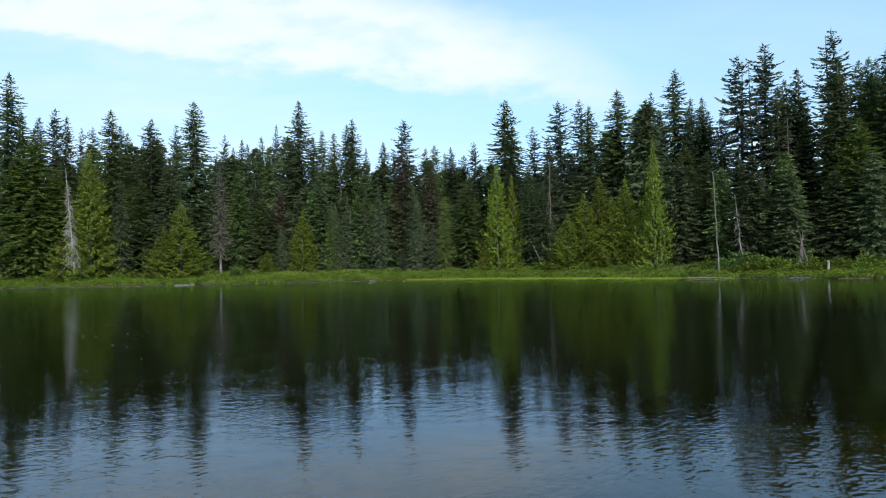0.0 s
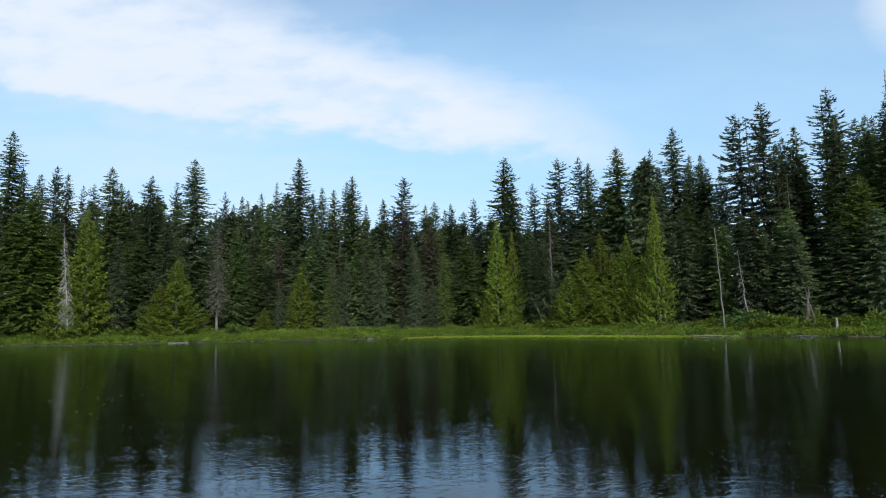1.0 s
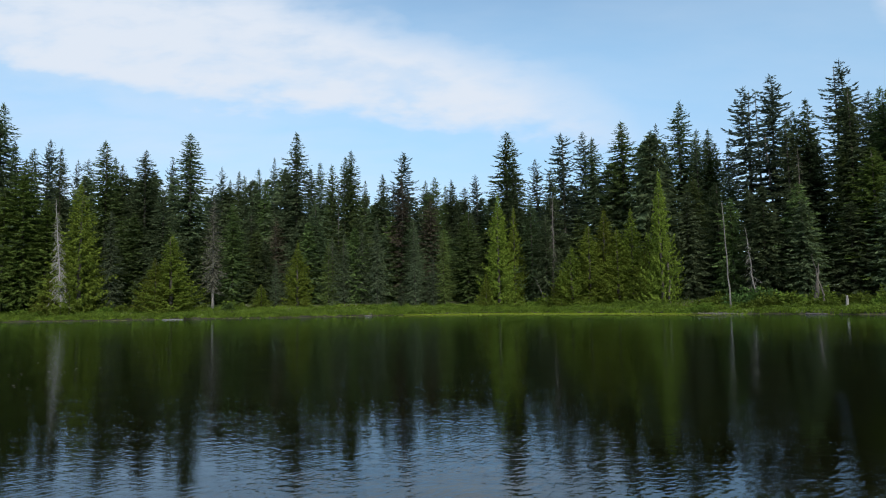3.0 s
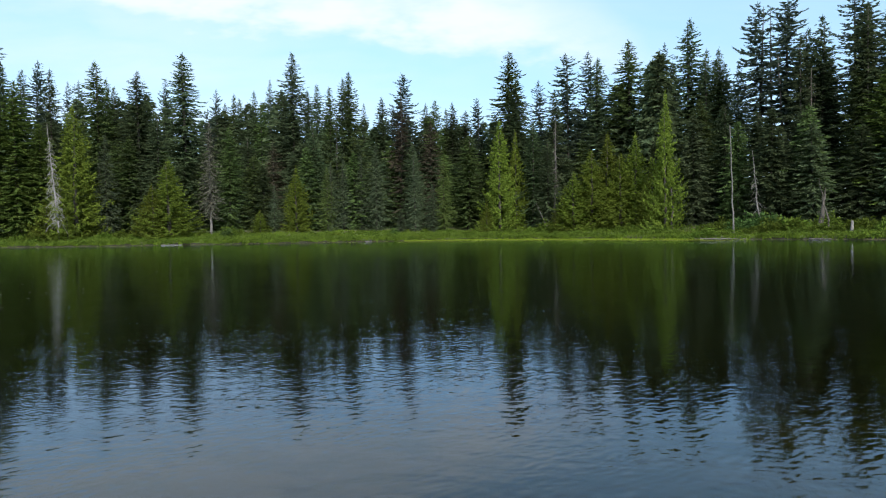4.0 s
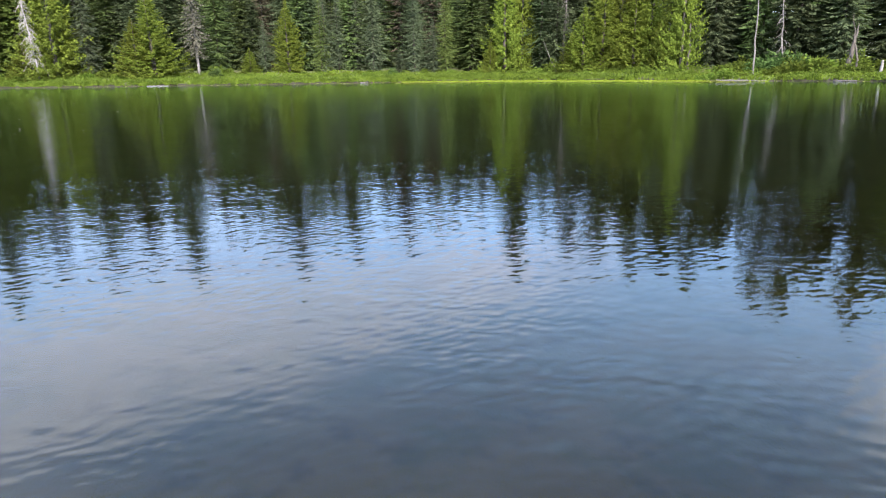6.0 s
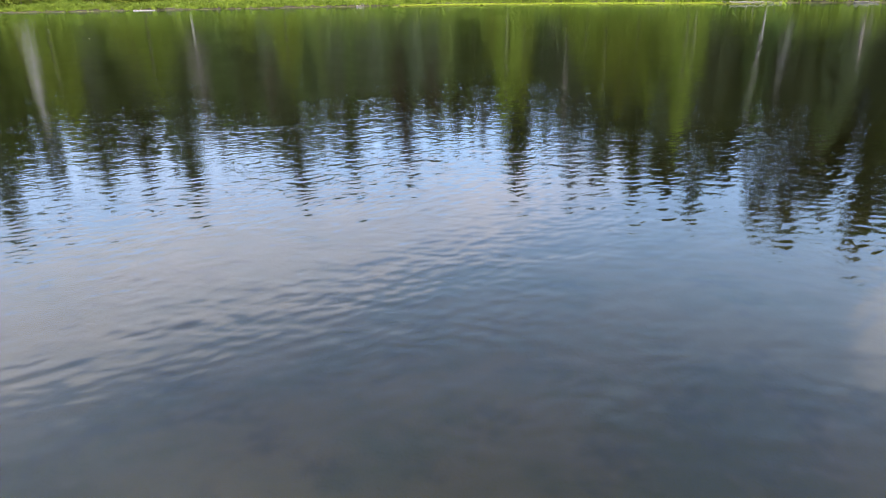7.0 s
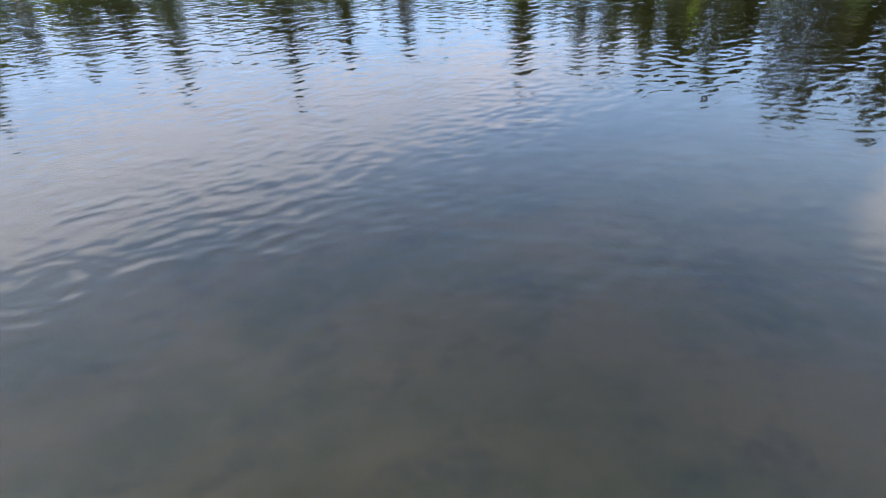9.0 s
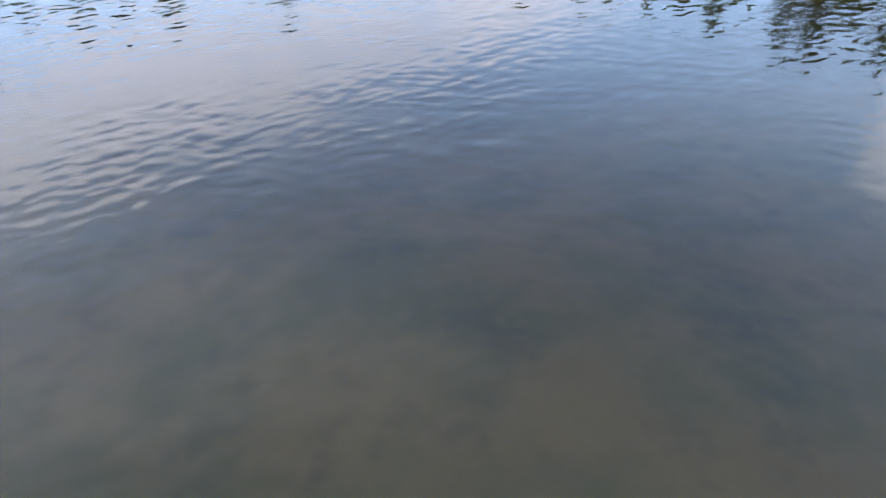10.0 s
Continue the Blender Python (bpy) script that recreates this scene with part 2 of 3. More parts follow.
def part(name, data, parent, label=""):
    ob = new(name, data)
    ob.parent = parent
    return tagged(ob, label)


class Shape:
    """Collects vertices and faces."""

    def __init__(self):
        self.verts, self.faces, self.count = [], [], 0

    def put(self, verts, faces):
        self.verts.extend(verts)
        self.faces.extend(tuple(i + self.count for i in f) for f in faces)
        self.count += len(verts)

    def limb(self, points, radii, sides=6):
        """A tapered round limb along points, closed at both ends."""
        rings = []
        for k, p in enumerate(points):
            p = Vector(p)
            nxt, last = Vector(points[min(k + 1, len(points) - 1)]), Vector(points[max(k - 1, 0)])
            way = (nxt - last).normalized()
            side = way.orthogonal().normalized()
            up = way.cross(side)
            rings.append([p + (side * math.cos(j * math.tau / sides) + up * math.sin(j * math.tau / sides)) * radii[k]
                          for j in range(sides)])
        verts = [v for ring in rings for v in ring]
        faces = [(k * sides + j, k * sides + (j + 1) % sides, (k + 1) * sides + (j + 1) % sides, (k + 1) * sides + j)
                 for k in range(len(points) - 1) for j in range(sides)]
        faces.append(tuple(reversed(range(sides))))
        faces.append(tuple(range((len(points) - 1) * sides, len(points) * sides)))
        self.put(verts, faces)

    def sprays(self, base, way, length, width, roll, sag):
        """Many leaf sprays at once: slim blades from base along way."""
        n = len(base)
        if not n:
            return
        way = way / np.linalg.norm(way, axis=1)[:, None]
        side = np.cross(way, (0.0, 0.0, 1.0))
        side /= np.maximum(np.linalg.norm(side, axis=1), 1e-4)[:, None]
        up = np.cross(side, way)
        side = side * np.cos(roll)[:, None] + up * np.sin(roll)[:, None]
        l, w = length[:, None], width[:, None]
        drop = np.zeros((n, 3))
        drop[:, 2] = -sag * length
        blade = np.stack((base - side * w * 0.75, base + side * w * 0.75, base + way * l + drop), axis=1)
        self.verts.extend(map(tuple, blade.reshape(-1, 3)))
        first = self.count + 3 * np.arange(n)
        self.faces.extend(zip(first.tolist(), (first + 1).tolist(), (first + 2).tolist()))
        self.count += 3 * n


# ---------------------------------------------------------------- the lie of the land
SHORE = [(-140, 70), (-100, 78), (-80, 80), (-58, 80), (-41, 80), (-27, 80.5), (-12, 82), (0, 85.5), (10, 83), (19, 76),
         (25, 69), (34, 61), (45, 52), (60, 36), (72, 5), (70, -30), (40, -52), (0, -58), (-60, -50), (-120, -20), (-150, 30)]


def smooth_loop(points, rounds=3):
    pts = np.array(points, float)
    for _ in range(rounds):
        nxt = np.roll(pts, -1, axis=0)
        pts = np.stack((pts * 0.75 + nxt * 0.25, pts * 0.25 + nxt * 0.75), axis=1).reshape(-1, 2)
    return pts


LOOP = smooth_loop(SHORE)


def inland(x, y):
    """Distance from the water's edge, metres; negative over the lake. x and y are arrays."""
    x, y = np.asarray(x, float), np.asarray(y, float)
    best, inside = np.full(x.shape, 1e9), np.zeros(x.shape, bool)
    for (ax, ay), (bx, by) in zip(LOOP, np.roll(LOOP, -1, axis=0)):
        dx, dy = bx - ax, by - ay
        s = np.clip(((x - ax) * dx + (y - ay) * dy) / (dx * dx + dy * dy), 0, 1)
        best = np.minimum(best, (x - ax - s * dx) ** 2 + (y - ay - s * dy) ** 2)
        if dy:
            cross = (ay > y) != (by > y)
            inside ^= cross & (x < ax + (y - ay) / dy * dx)
    d = np.sqrt(best)
    wob = 0.45 * np.sin(x * 0.9 + 1.3 * np.sin(y * 0.5)) + 0.3 * np.sin(x * 2.3 + y * 1.1) + 0.6 * np.sin(x * 0.31 + 2)
    return np.where(inside, -d, d) + wob * np.exp(-d / 6)


def land(x, y):
    """Height of the ground."""
    x, y = np.asarray(x, float), np.asarray(y, float)
    d = inland(x, y)
    up = np.where(d < 0.6, d * 0.45, 0.27 + 0.115 * np.minimum(d - 0.6, 12) + 0.01 * np.clip(d - 12, 0, 60))
    hump = 0.12 * np.sin(x * 0.7 + y * 0.4) * np.sin(y * 0.6 - x * 0.2) * np.clip(d / 4, 0, 1)
    # shallow off the near shore, deep beyond it, where the bed is painted darker
    rim = np.clip((y - 7.5) / 14, 0, 1)
    deep = 0.85 + 2.0 * rim * rim * (3 - 2 * rim)
    down = -deep * (1 - np.exp(d / 5.0)) - 0.12 * (1 + np.sin(x * 0.9 + 0.5 * y) * np.sin(y * 1.1)) * np.clip(-d / 6, 0, 1)
    return np.where(d > 0, up + hump, down)


def spaced(marks):
    """Coordinates from (stop, step) pairs, growing coarser outwards."""
    out = [marks[0][0]]
    for stop, step in marks[1:]:
        n = max(1, round((stop - out[-1]) / step))
        out.extend(np.linspace(out[-1], stop, n + 1)[1:])
    return np.array(out)


def build_ground():
    xs = spaced([(-2500, 0), (-600, 300), (-160, 40), (-82, 4), (70, 0.9), (160, 4), (600, 40), (2500, 300)])
    ys = spaced([(-2500, 0), (-500, 300), (-80, 40), (-12, 4), (24, 1.0), (44, 2.0), (104, 0.8), (140, 3), (500, 40), (2500, 300)])
    gx, gy = np.meshgrid(xs, ys)
    gz = land(gx.ravel(), gy.ravel())
    w = len(xs)
    faces = [(j * w + i, j * w + i + 1, (j + 1) * w + i + 1, (j + 1) * w + i) for j in range(len(ys) - 1) for i in range(w - 1)]
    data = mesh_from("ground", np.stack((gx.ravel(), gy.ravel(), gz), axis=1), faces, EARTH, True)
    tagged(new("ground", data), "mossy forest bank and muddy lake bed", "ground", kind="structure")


def build_water():
    ring = smooth_loop([(x + (x > 0) * 3 - (x < 0) * 3, y + (4 if y > 10 else -4)) for x, y in SHORE], 2)
    bm = bmesh.new()
    bm.faces.new([bm.verts.new((x, y, 0.0)) for x, y in ring])
    bmesh.ops.triangulate(bm, faces=bm.faces)
    data = bpy.data.meshes.new("water")
    bm.to_mesh(data)
    bm.free()
    for p in data.polygons:
        if p.normal.z < 0:
            p.flip()
    data.materials.append(WATER)
    tagged(new("water", data), "dark clear lake water with fine wind ripples", "lake", kind="structure")


build_ground()
build_water()


# ---------------------------------------------------------------- trees
def trunk_data(rng, height, radius, mat, bend=0.15, stop=1.0, sides=7):
    s = Shape()
    n = 9
    ph = rng.uniform(0, 6.28)
    pts = [(bend * math.sin(ph + 2.2 * k / n) - bend * math.sin(ph), bend * math.cos(ph + 1.7 * k / n) - bend * math.cos(ph),
            -0.3 + (height * stop + 0.3) * k / n) for k in range(n + 1)]
    radii = [radius * (1.35 if k == 0 else 1.0) * (1 - 0.93 * stop * k / n) for k in range(n + 1)]
    s.limb(pts, radii, sides)
    return mesh_from("trunk", s.verts, s.faces, mat, True)


def top_tuft(rng, height, size):
    """A few upright sprays at the leader."""
    base = np.array([(0, 0, height - 0.3 * i) for i in range(4)] * 2, float)
    way = np.column_stack((rng.normal(0, 0.3, 8), rng.normal(0, 0.3, 8), np.ones(8)))
    return base, way, np.full(8, size), np.full(8, size * 0.16), rng.uniform(0, 3, 8)


def crown_mesh(rows, mat, sag):
    s = Shape()
    s.sprays(*(np.concatenate(column) for column in zip(*rows)), sag)
    return mesh_from("crown", s.verts, s.faces, mat)


def fir_crown(rng, mat, height=26.0, radius=2.75, start=0.03, boughs=600, power=0.68, droop=0.34, gap=0.175, leaf=0.36,
              thin_top=0.0, ragged=0.2, upturn=0.12, full=0.62, leans=(-1.0, 0.0, 1.0)):
    """Boughs all the way up, each an arching axis with flat fans of needle sprays; lumps and gaps break the outline."""
    rows = []
    p = rng.uniform(0, 6.28, 5)
    for k in range(boughs):
        t = (k + rng.uniform(0, 1)) / boughs
        ang = k * 2.39996 + rng.normal(0, 0.4)
        if rng.uniform() < 0.05 + thin_top * t:
            continue
        lump = 0.13 * math.sin(2 * ang + 19 * t + p[0]) + 0.12 * math.sin(3 * ang - 31 * t + p[1]) + 0.08 * math.sin(53 * t + p[2])
        shape = min(1.0, ((1 - t) / full) ** power + 0.03) * (1.0 if t > 0.15 else 0.7 + 2.0 * t)
        far = max(0.25, radius * shape * (1 + lump + rng.normal(0, ragged)))
        out = np.array((math.cos(ang), math.sin(ang), 0.0))
        side = np.array((-out[1], out[0], 0.0))
        z = height * (start + (1 - start) * t)
        tilt = -0.16 + 0.5 * t ** 2 + rng.normal(0, 0.09)
        n = max(2, int(far / gap))
        s = np.sort((np.arange(n) + rng.uniform(0.25, 1.0, n)) / n)
        zz = far * (tilt * s - droop * s ** 2 + (droop + upturn) * 0.5 * s ** 4)
        axis = out * (s * far)[:, None] + np.stack((0 * s, 0 * s, z + zz), axis=1)
        slant = tilt - 2 * droop * s + 2 * (droop + upturn) * s ** 3
        for lean in leans:
            d = out * (1.0 - 0.3 * abs(lean)) + side * lean + np.stack((0 * s, 0 * s, slant - 0.1 * abs(lean)), axis=1)
            d = d + rng.normal(0, 0.2, d.shape)
            size = leaf * (1.15 - 0.45 * s * abs(lean)) * rng.uniform(0.6, 1.25, n) * (0.5 + 0.5 * min(1, far / 1.3))
            rows.append((axis, d, size, size * rng.uniform(0.28, 0.46, n), rng.normal(0, 0.7, n)))
    rows.append(top_tuft(rng, height, 0.6))
    return crown_mesh(rows, mat, 0.15)


def cedar_crown(rng, mat, height=16.0, radius=3.0, boughs=640, gap=0.12, leaf=0.26, ragged=0.22):
    """A full cone to the ground: boughs that sweep up at their ends, hung with lacy flat fans in ragged lobes."""
    rows = []
    p = rng.uniform(0, 6.28, 4)
    for k in range(boughs):
        t = (k + rng.uniform(0, 1)) / boughs
        ang = k * 2.39996 + rng.normal(0, 0.3)
        lump = 0.2 * math.sin(2 * ang + p[0] + 7 * t) + 0.16 * math.sin(3 * ang + p[1] - 17 * t) + 0.1 * math.sin(5 * ang + 29 * t + p[2])
        far = max(0.2, radius * (1 - t) ** 0.8 * (1 + lump + rng.normal(0, ragged)))
        out = np.array((math.cos(ang), math.sin(ang), 0.0))
        side = np.array((-out[1], out[0], 0.0))
        z = height * (0.01 + 0.97 * t)
        n = max(2, int(far * 0.75 / gap))
        s = 0.3 + 0.7 * np.sort(rng.uniform(0, 1, n))
        zz = far * (0.1 * s - 0.55 * s ** 2 + 0.62 * s ** 4)
        axis = out * (s * far)[:, None] + np.stack((0 * s, 0 * s, z + zz), axis=1)
        for lean in (-1.0, 0.0, 1.0):
            d = out * 0.7 + side * (lean * 0.8) + np.stack((0 * s, 0 * s, -0.5 + 0.75 * s * (lean == 0)), axis=1)
            d = d + rng.normal(0, 0.28, d.shape)
            size = leaf * rng.uniform(0.55, 1.25, n) * (0.6 + 0.4 * min(1, far / 1.2))
            rows.append((axis + rng.normal(0, 0.05, axis.shape), d, size, size * rng.uniform(0.28, 0.44, n), rng.normal(0, 0.8, n)))
    rows.append(top_tuft(rng, height, 0.5))
    return crown_mesh(rows, mat, 0.2)


def rng_of(seed):
    return np.random.default_rng(seed)


# kind: native height, crown meshes, trunk mesh, name, label, category
KINDS = {
    "fir": (26.0, [fir_crown(rng_of(10 + i), (FIR, LEAFY, FIR)[i]) for i in range(3)],
            [trunk_data(rng_of(i), 25.6, 0.30, BARK) for i in range(3)],
            "fir_tree", "tall green fir with layered drooping boughs in the forest", "conifer"),
    "dense_fir": (26.0, [fir_crown(rng_of(20 + i), (LEAFY, DENSE, FIR)[i], radius=3.1, boughs=640, full=0.7) for i in range(3)],
                  [trunk_data(rng_of(30 + i), 25.6, 0.34, BARK) for i in range(3)],
                  "fir_tree", "dense dark green fir with full boughs in the forest", "conifer"),
    "bright_fir": (26.0, [fir_crown(rng_of(35 + i), BRIGHT, radius=3.3, boughs=640, full=0.75, ragged=0.26) for i in range(2)],
                   [trunk_data(rng_of(37), 25.6, 0.34, BARK)],
                   "fir_tree", "full yellow-green fir with broad shaggy boughs near the bank", "conifer"),
    "open_fir": (26.0, [fir_crown(rng_of(40 + i), OPEN, radius=2.7, boughs=430, power=0.6, thin_top=0.16, ragged=0.3, droop=0.28, upturn=0.3,
                                  leaf=0.42) for i in range(3)],
                 [trunk_data(rng_of(50 + i), 25.7, 0.30, BARK, 0.3) for i in range(3)],
                 "fir_tree", "tall blue-green fir with a thin open top", "conifer"),
    "brown_fir": (26.0, [fir_crown(rng_of(60), BROWN, radius=2.6, boughs=480, power=0.6, ragged=0.3)],
                  [trunk_data(rng_of(61), 25.6, 0.28, DULL)],
                  "fir_tree", "dying fir with reddish brown needles", "conifer"),
    "spruce": (14.0, [fir_crown(rng_of(70 + i), SPRUCE, height=14.0, radius=1.6, start=0.01, boughs=520, droop=0.4, gap=0.17,
                                leaf=0.28) for i in range(2)],
               [trunk_data(rng_of(72), 13.7, 0.2, BARK)],
               "spruce_tree", "narrow grey-green spruce with tight layered boughs", "conifer"),
    "young_spruce": (14.0, [fir_crown(rng_of(75), OLIVE, height=14.0, radius=1.7, start=0.01, boughs=440, droop=0.35, gap=0.17, leaf=0.28)],
                     [trunk_data(rng_of(76), 13.7, 0.18, BARK)],
                     "spruce_tree", "young yellow-green spruce at the edge of the bank", "conifer"),
    "grey_fir": (15.0, [fir_crown(rng_of(65), GREYED, height=15.0, radius=1.35, start=0.16, boughs=420, power=0.55, ragged=0.3, droop=0.5,
                                  gap=0.17, leaf=0.26)],
                 [trunk_data(rng_of(66), 14.8, 0.22, GREY)],
                 "fir_tree", "dying fir with a pale trunk and thin greyed needles", "conifer"),
    "cedar": (16.0, [cedar_crown(rng_of(80 + i), CEDAR) for i in range(4)],
              [trunk_data(rng_of(85), 15.6, 0.26, BARK)],
              "cedar_tree", "bushy yellow-green cedar with drooping sprays on the bank", "conifer"),
    "back_fir": (20.0, [fir_crown(rng_of(90 + i), (DENSE, FIR, LEAFY)[i], height=20.0, radius=3.0, start=0.01, boughs=360, gap=0.4, leaf=0.72)
                        for i in range(3)],
                 [trunk_data(rng_of(95), 19.6, 0.26, BARK, sides=5)],
                 "fir_tree", "dark fir standing back in the forest", "conifer"),
    "side_fir": (26.0, [fir_crown(rng_of(110 + i), (FIR, DENSE)[i], boughs=440, gap=0.27, leaf=0.5) for i in range(2)],
                 [trunk_data(rng_of(97), 25.6, 0.30, BARK)],
                 "fir_tree", "tall dark fir in the shaded forest by the shore", "conifer"),
    "far_fir": (20.0, [fir_crown(rng_of(100 + i), (DENSE, FIR)[i], height=20.0, radius=3.6, start=0.05, boughs=300, gap=0.62, leaf=1.05,
                                 leans=(-0.8, 0.8)) for i in range(2)],
                [trunk_data(rng_of(96), 19.6, 0.26, BARK, sides=5)],
                "fir_tree", "dark fir deep in the forest", "conifer"),
}
TREES = {}


def tree(kind, x, y, height, wide, variant=None, turn=None):
    """One tree of a kind at its place, scaled to its height and breadth."""
    native, crowns, trunks, name, label, category = KINDS[kind]
    made = TREES.setdefault(kind, [])
    v = (len(made) if variant is None else variant) % len(crowns)
    ob = new(name)
    made.append(ob)
    tall = height / native
    ob.matrix_basis = Matrix.LocRotScale((x, y, float(land(x, y)) - 0.1),
                                         Euler((0, 0, (len(made) * 2.39) % 6.28 if turn is None else turn)),
                                         (wide * (0.5 + 0.5 * tall), wide * (0.5 + 0.5 * tall), tall))
    part("trunk", trunks[v % len(trunks)], ob)
    part("crown", crowns[v], ob)
    tagged(ob, label, category, "forest round the lake")
    return ob


# x, y, height, breadth of each tree
STANDS = [
    ("fir", [
        (-61, 88, 29.1, 1.25), (-62, 92, 24.2, 1), (-63.8, 99, 24.9, 1), (-58.2, 97, 24.5, 0.9), (-50.4, 98, 23.1, 0.9),
        (-49.8, 99, 22.1, 0.9), (-52.7, 108, 20.9, 0.8), (-50.9, 106, 19.8, 0.8), (-40.3, 92, 17, 1), (-34.6, 104, 20.3, 0.8),
        (-33.1, 104, 21.7, 0.8), (-31.9, 103, 20.8, 0.8), (-29.9, 104, 22.2, 0.85), (-28.5, 103, 20.3, 0.85), (-22.2, 98, 26.5, 1.15),
        (-19, 100, 22.1, 0.95), (-17.3, 101, 22, 0.95), (-15, 100, 23, 0.9), (-12.7, 107, 20.5, 0.6), (0.8, 104, 18.8, 0.7),
    ]),
    ("fir", [
        (16.6, 95, 19.6, 1), (38.4, 94, 24.9, 1), (40.1, 94, 24.9, 1), (49.9, 84, 21.9, 0.9), (61.4, 86, 27.6, 1),
        (46.9, 74, 17.2, 1), (-18.8, 95, 15.3, 0.9), (-4.2, 95, 12.8, 0.8),
    ]),
    ("dense_fir", [
        (-49.3, 93, 24.3, 1.15), (-43.7, 94, 23, 1.3), (-38.8, 98, 26.6, 1.35), (-30.4, 93, 14.8, 0.95),
        (-24.5, 101, 20.8, 1.1), (-20.3, 99, 21, 0.9), (-14.1, 100, 23.9, 1.05), (-9.4, 103, 20.7, 0.9), (-2.4, 103, 19.6, 0.8),
        (-0.9, 102, 19.9, 1), (1.8, 103, 19.5, 0.9), (3.9, 102, 18.1, 1.1), (10.5, 98, 26.1, 1.3), (11.1, 95, 21.7, 1.1),
        (23, 95, 24.2, 1.1), (26.9, 93, 26, 1.45), (37.2, 97, 30, 1.2), (46.1, 82, 23.9, 1.05), (51.9, 74, 24.2, 1.1),
    ]),
    ("dense_fir", [
        (40.2, 73, 13, 0.95), (-28.5, 96, 13.9, 1), (3.9, 95, 13.6, 1.2),
        (13, 92, 14.8, 1), (14.7, 90, 12.1, 0.9), (33.8, 85, 16.1, 1.2), (34.6, 80, 14.4, 1), (38.6, 80, 13.6, 1.3),
        (-44.3, 92, 13.7, 1.1),
    ]),
    ("bright_fir", [
        (-57.5, 88, 21, 1.3), (-59.7, 87, 17.1, 1.2), (-55, 89, 15.5, 1.2), (46.2, 68, 15.8, 1.3), (52.4, 70, 25.9, 1.2),
    ]),
    ("open_fir", [
        (-61.8, 100, 26.4, 1), (-62.1, 108, 25, 0.6), (-58, 104, 24.3, 0.8), (-44.9, 106, 24.5, 0.7), (-36.7, 106, 23, 0.75),
        (-37.4, 104, 19.4, 0.7), (-28.1, 107, 24.7, 0.5), (-7.9, 107, 19.9, 0.7), (-6, 103, 24.3, 1.25), (6, 109, 21.6, 0.9),
        (15.4, 102, 22.5, 0.95), (18.9, 98, 25.8, 1.2), (22.2, 98, 25.8, 0.9), (33.8, 98, 26.8, 0.85), (41.8, 86, 28.5, 1.3),
        (45.6, 86, 30.1, 1.35), (54.5, 85, 31.6, 1.25), (57.5, 84, 27.0, 1.1),
    ]),
    ("cedar", [
        (-48.6, 86, 17.8, 1.25), (-36.4, 86.6, 10.4, 1.45), (-38.4, 86, 7.2, 1.1), (8.2, 91, 15.9, 0.95), (10.5, 92, 14.2, 0.7),
        (6.2, 90, 4.6, 0.6), (17.3, 85, 7.8, 1.3), (19.5, 85, 10.5, 1.35), (22, 86, 12.6, 1.2), (23.1, 84, 9.8, 1.2),
        (25, 84, 12, 1), (26.8, 78, 16.5, 0.72), (25.9, 80, 9.1, 0.8), (15.8, 85, 4.9, 0.8), (-20.4, 91, 9.3, 0.95),
        (-25.3, 90, 3.4, 0.8), (-51.5, 84.5, 5, 1), (-48.5, 84, 3.5, 0.9),
    ]),
    ("spruce", [
        (-44.9, 87, 13.7, 0.9), (-15.7, 92, 9.5, 0.85), (-9.4, 93, 12.5, 0.85), (-14.2, 94, 10.1, 0.8), (-1.3, 92, 6.6, 0.8),
        (-5.8, 91, 3.3, 0.7), (-23.5, 91, 6.5, 0.7), (-11.9, 95, 10.9, 0.8), (-3.8, 93, 11.1, 0.8),
    ]),
    ("brown_fir", [
        (-6, 97, 18.4, 0.95), (-1.6, 98, 16.0, 0.9), (-24.8, 96, 13.0, 0.8),
    ]),
    ("grey_fir", [
        (-31.4, 88.2, 15.2, 0.85),
    ]),
    ("young_spruce", [
        (0.4, 92, 10.8, 0.8), (-16.2, 91.5, 9.0, 0.8),
    ]),
]
def edge_y(x):
    """The y of the far water's edge at x."""
    ys = np.linspace(30, 100, 281)
    d = inland(np.full(281, x), ys)
    return float(ys[np.argmax(d > 0)])


for kind, rows in STANDS:
    for x, y, height, wide in rows:
        tree(kind, x, y, height, wide)


def build_back_rows():
    """The rows behind, lower than the skyline, that close the forest, and the woods round the rest of the lake."""
    rng = rng_of(7)
    for k in range(56):
        x = -80 + 126 * (k + rng.uniform(0, 1)) / 56
        y = edge_y(x) + (rng.uniform(12, 16) if x < 6 or x > 30 else rng.uniform(17, 22))
        tree("back_fir", round(x, 1), round(y, 1), round(rng.uniform(9.5, 13.5), 1), round(rng.uniform(0.75, 1.0), 2))
    for k in range(125):
        x = -84 + 168 * (k + rng.uniform(0, 1)) / 125
        y = rng.uniform(98, 124) - 0.012 * max(0, x) ** 2
        near = x > 34 and x < 0.78 * y
        tree("side_fir" if near else "far_fir", round(x, 1), round(y, 1),
             round(rng.uniform(15.5, 19.0) + (3.0 if abs(x) > 24 else 0) + (3 if x > 28 else 0), 1), round(rng.uniform(0.85, 1.2), 2))
    for x, y in LOOP[::6]:
        if -66 < x < 56 and y > 40:
            continue
        out = np.array((x - 0.0, y - 15.0))
        out /= np.linalg.norm(out)
        px, py = np.array((x, y)) + out * (11 + rng.uniform(-3, 3)) + rng.uniform(-2, 2, 2)
        tree("side_fir" if 0 < px < 0.78 * py else "far_fir", round(px, 1), round(py, 1), round(rng.uniform(18, 27), 1), round(rng.uniform(0.9, 1.3), 2))


build_back_rows()


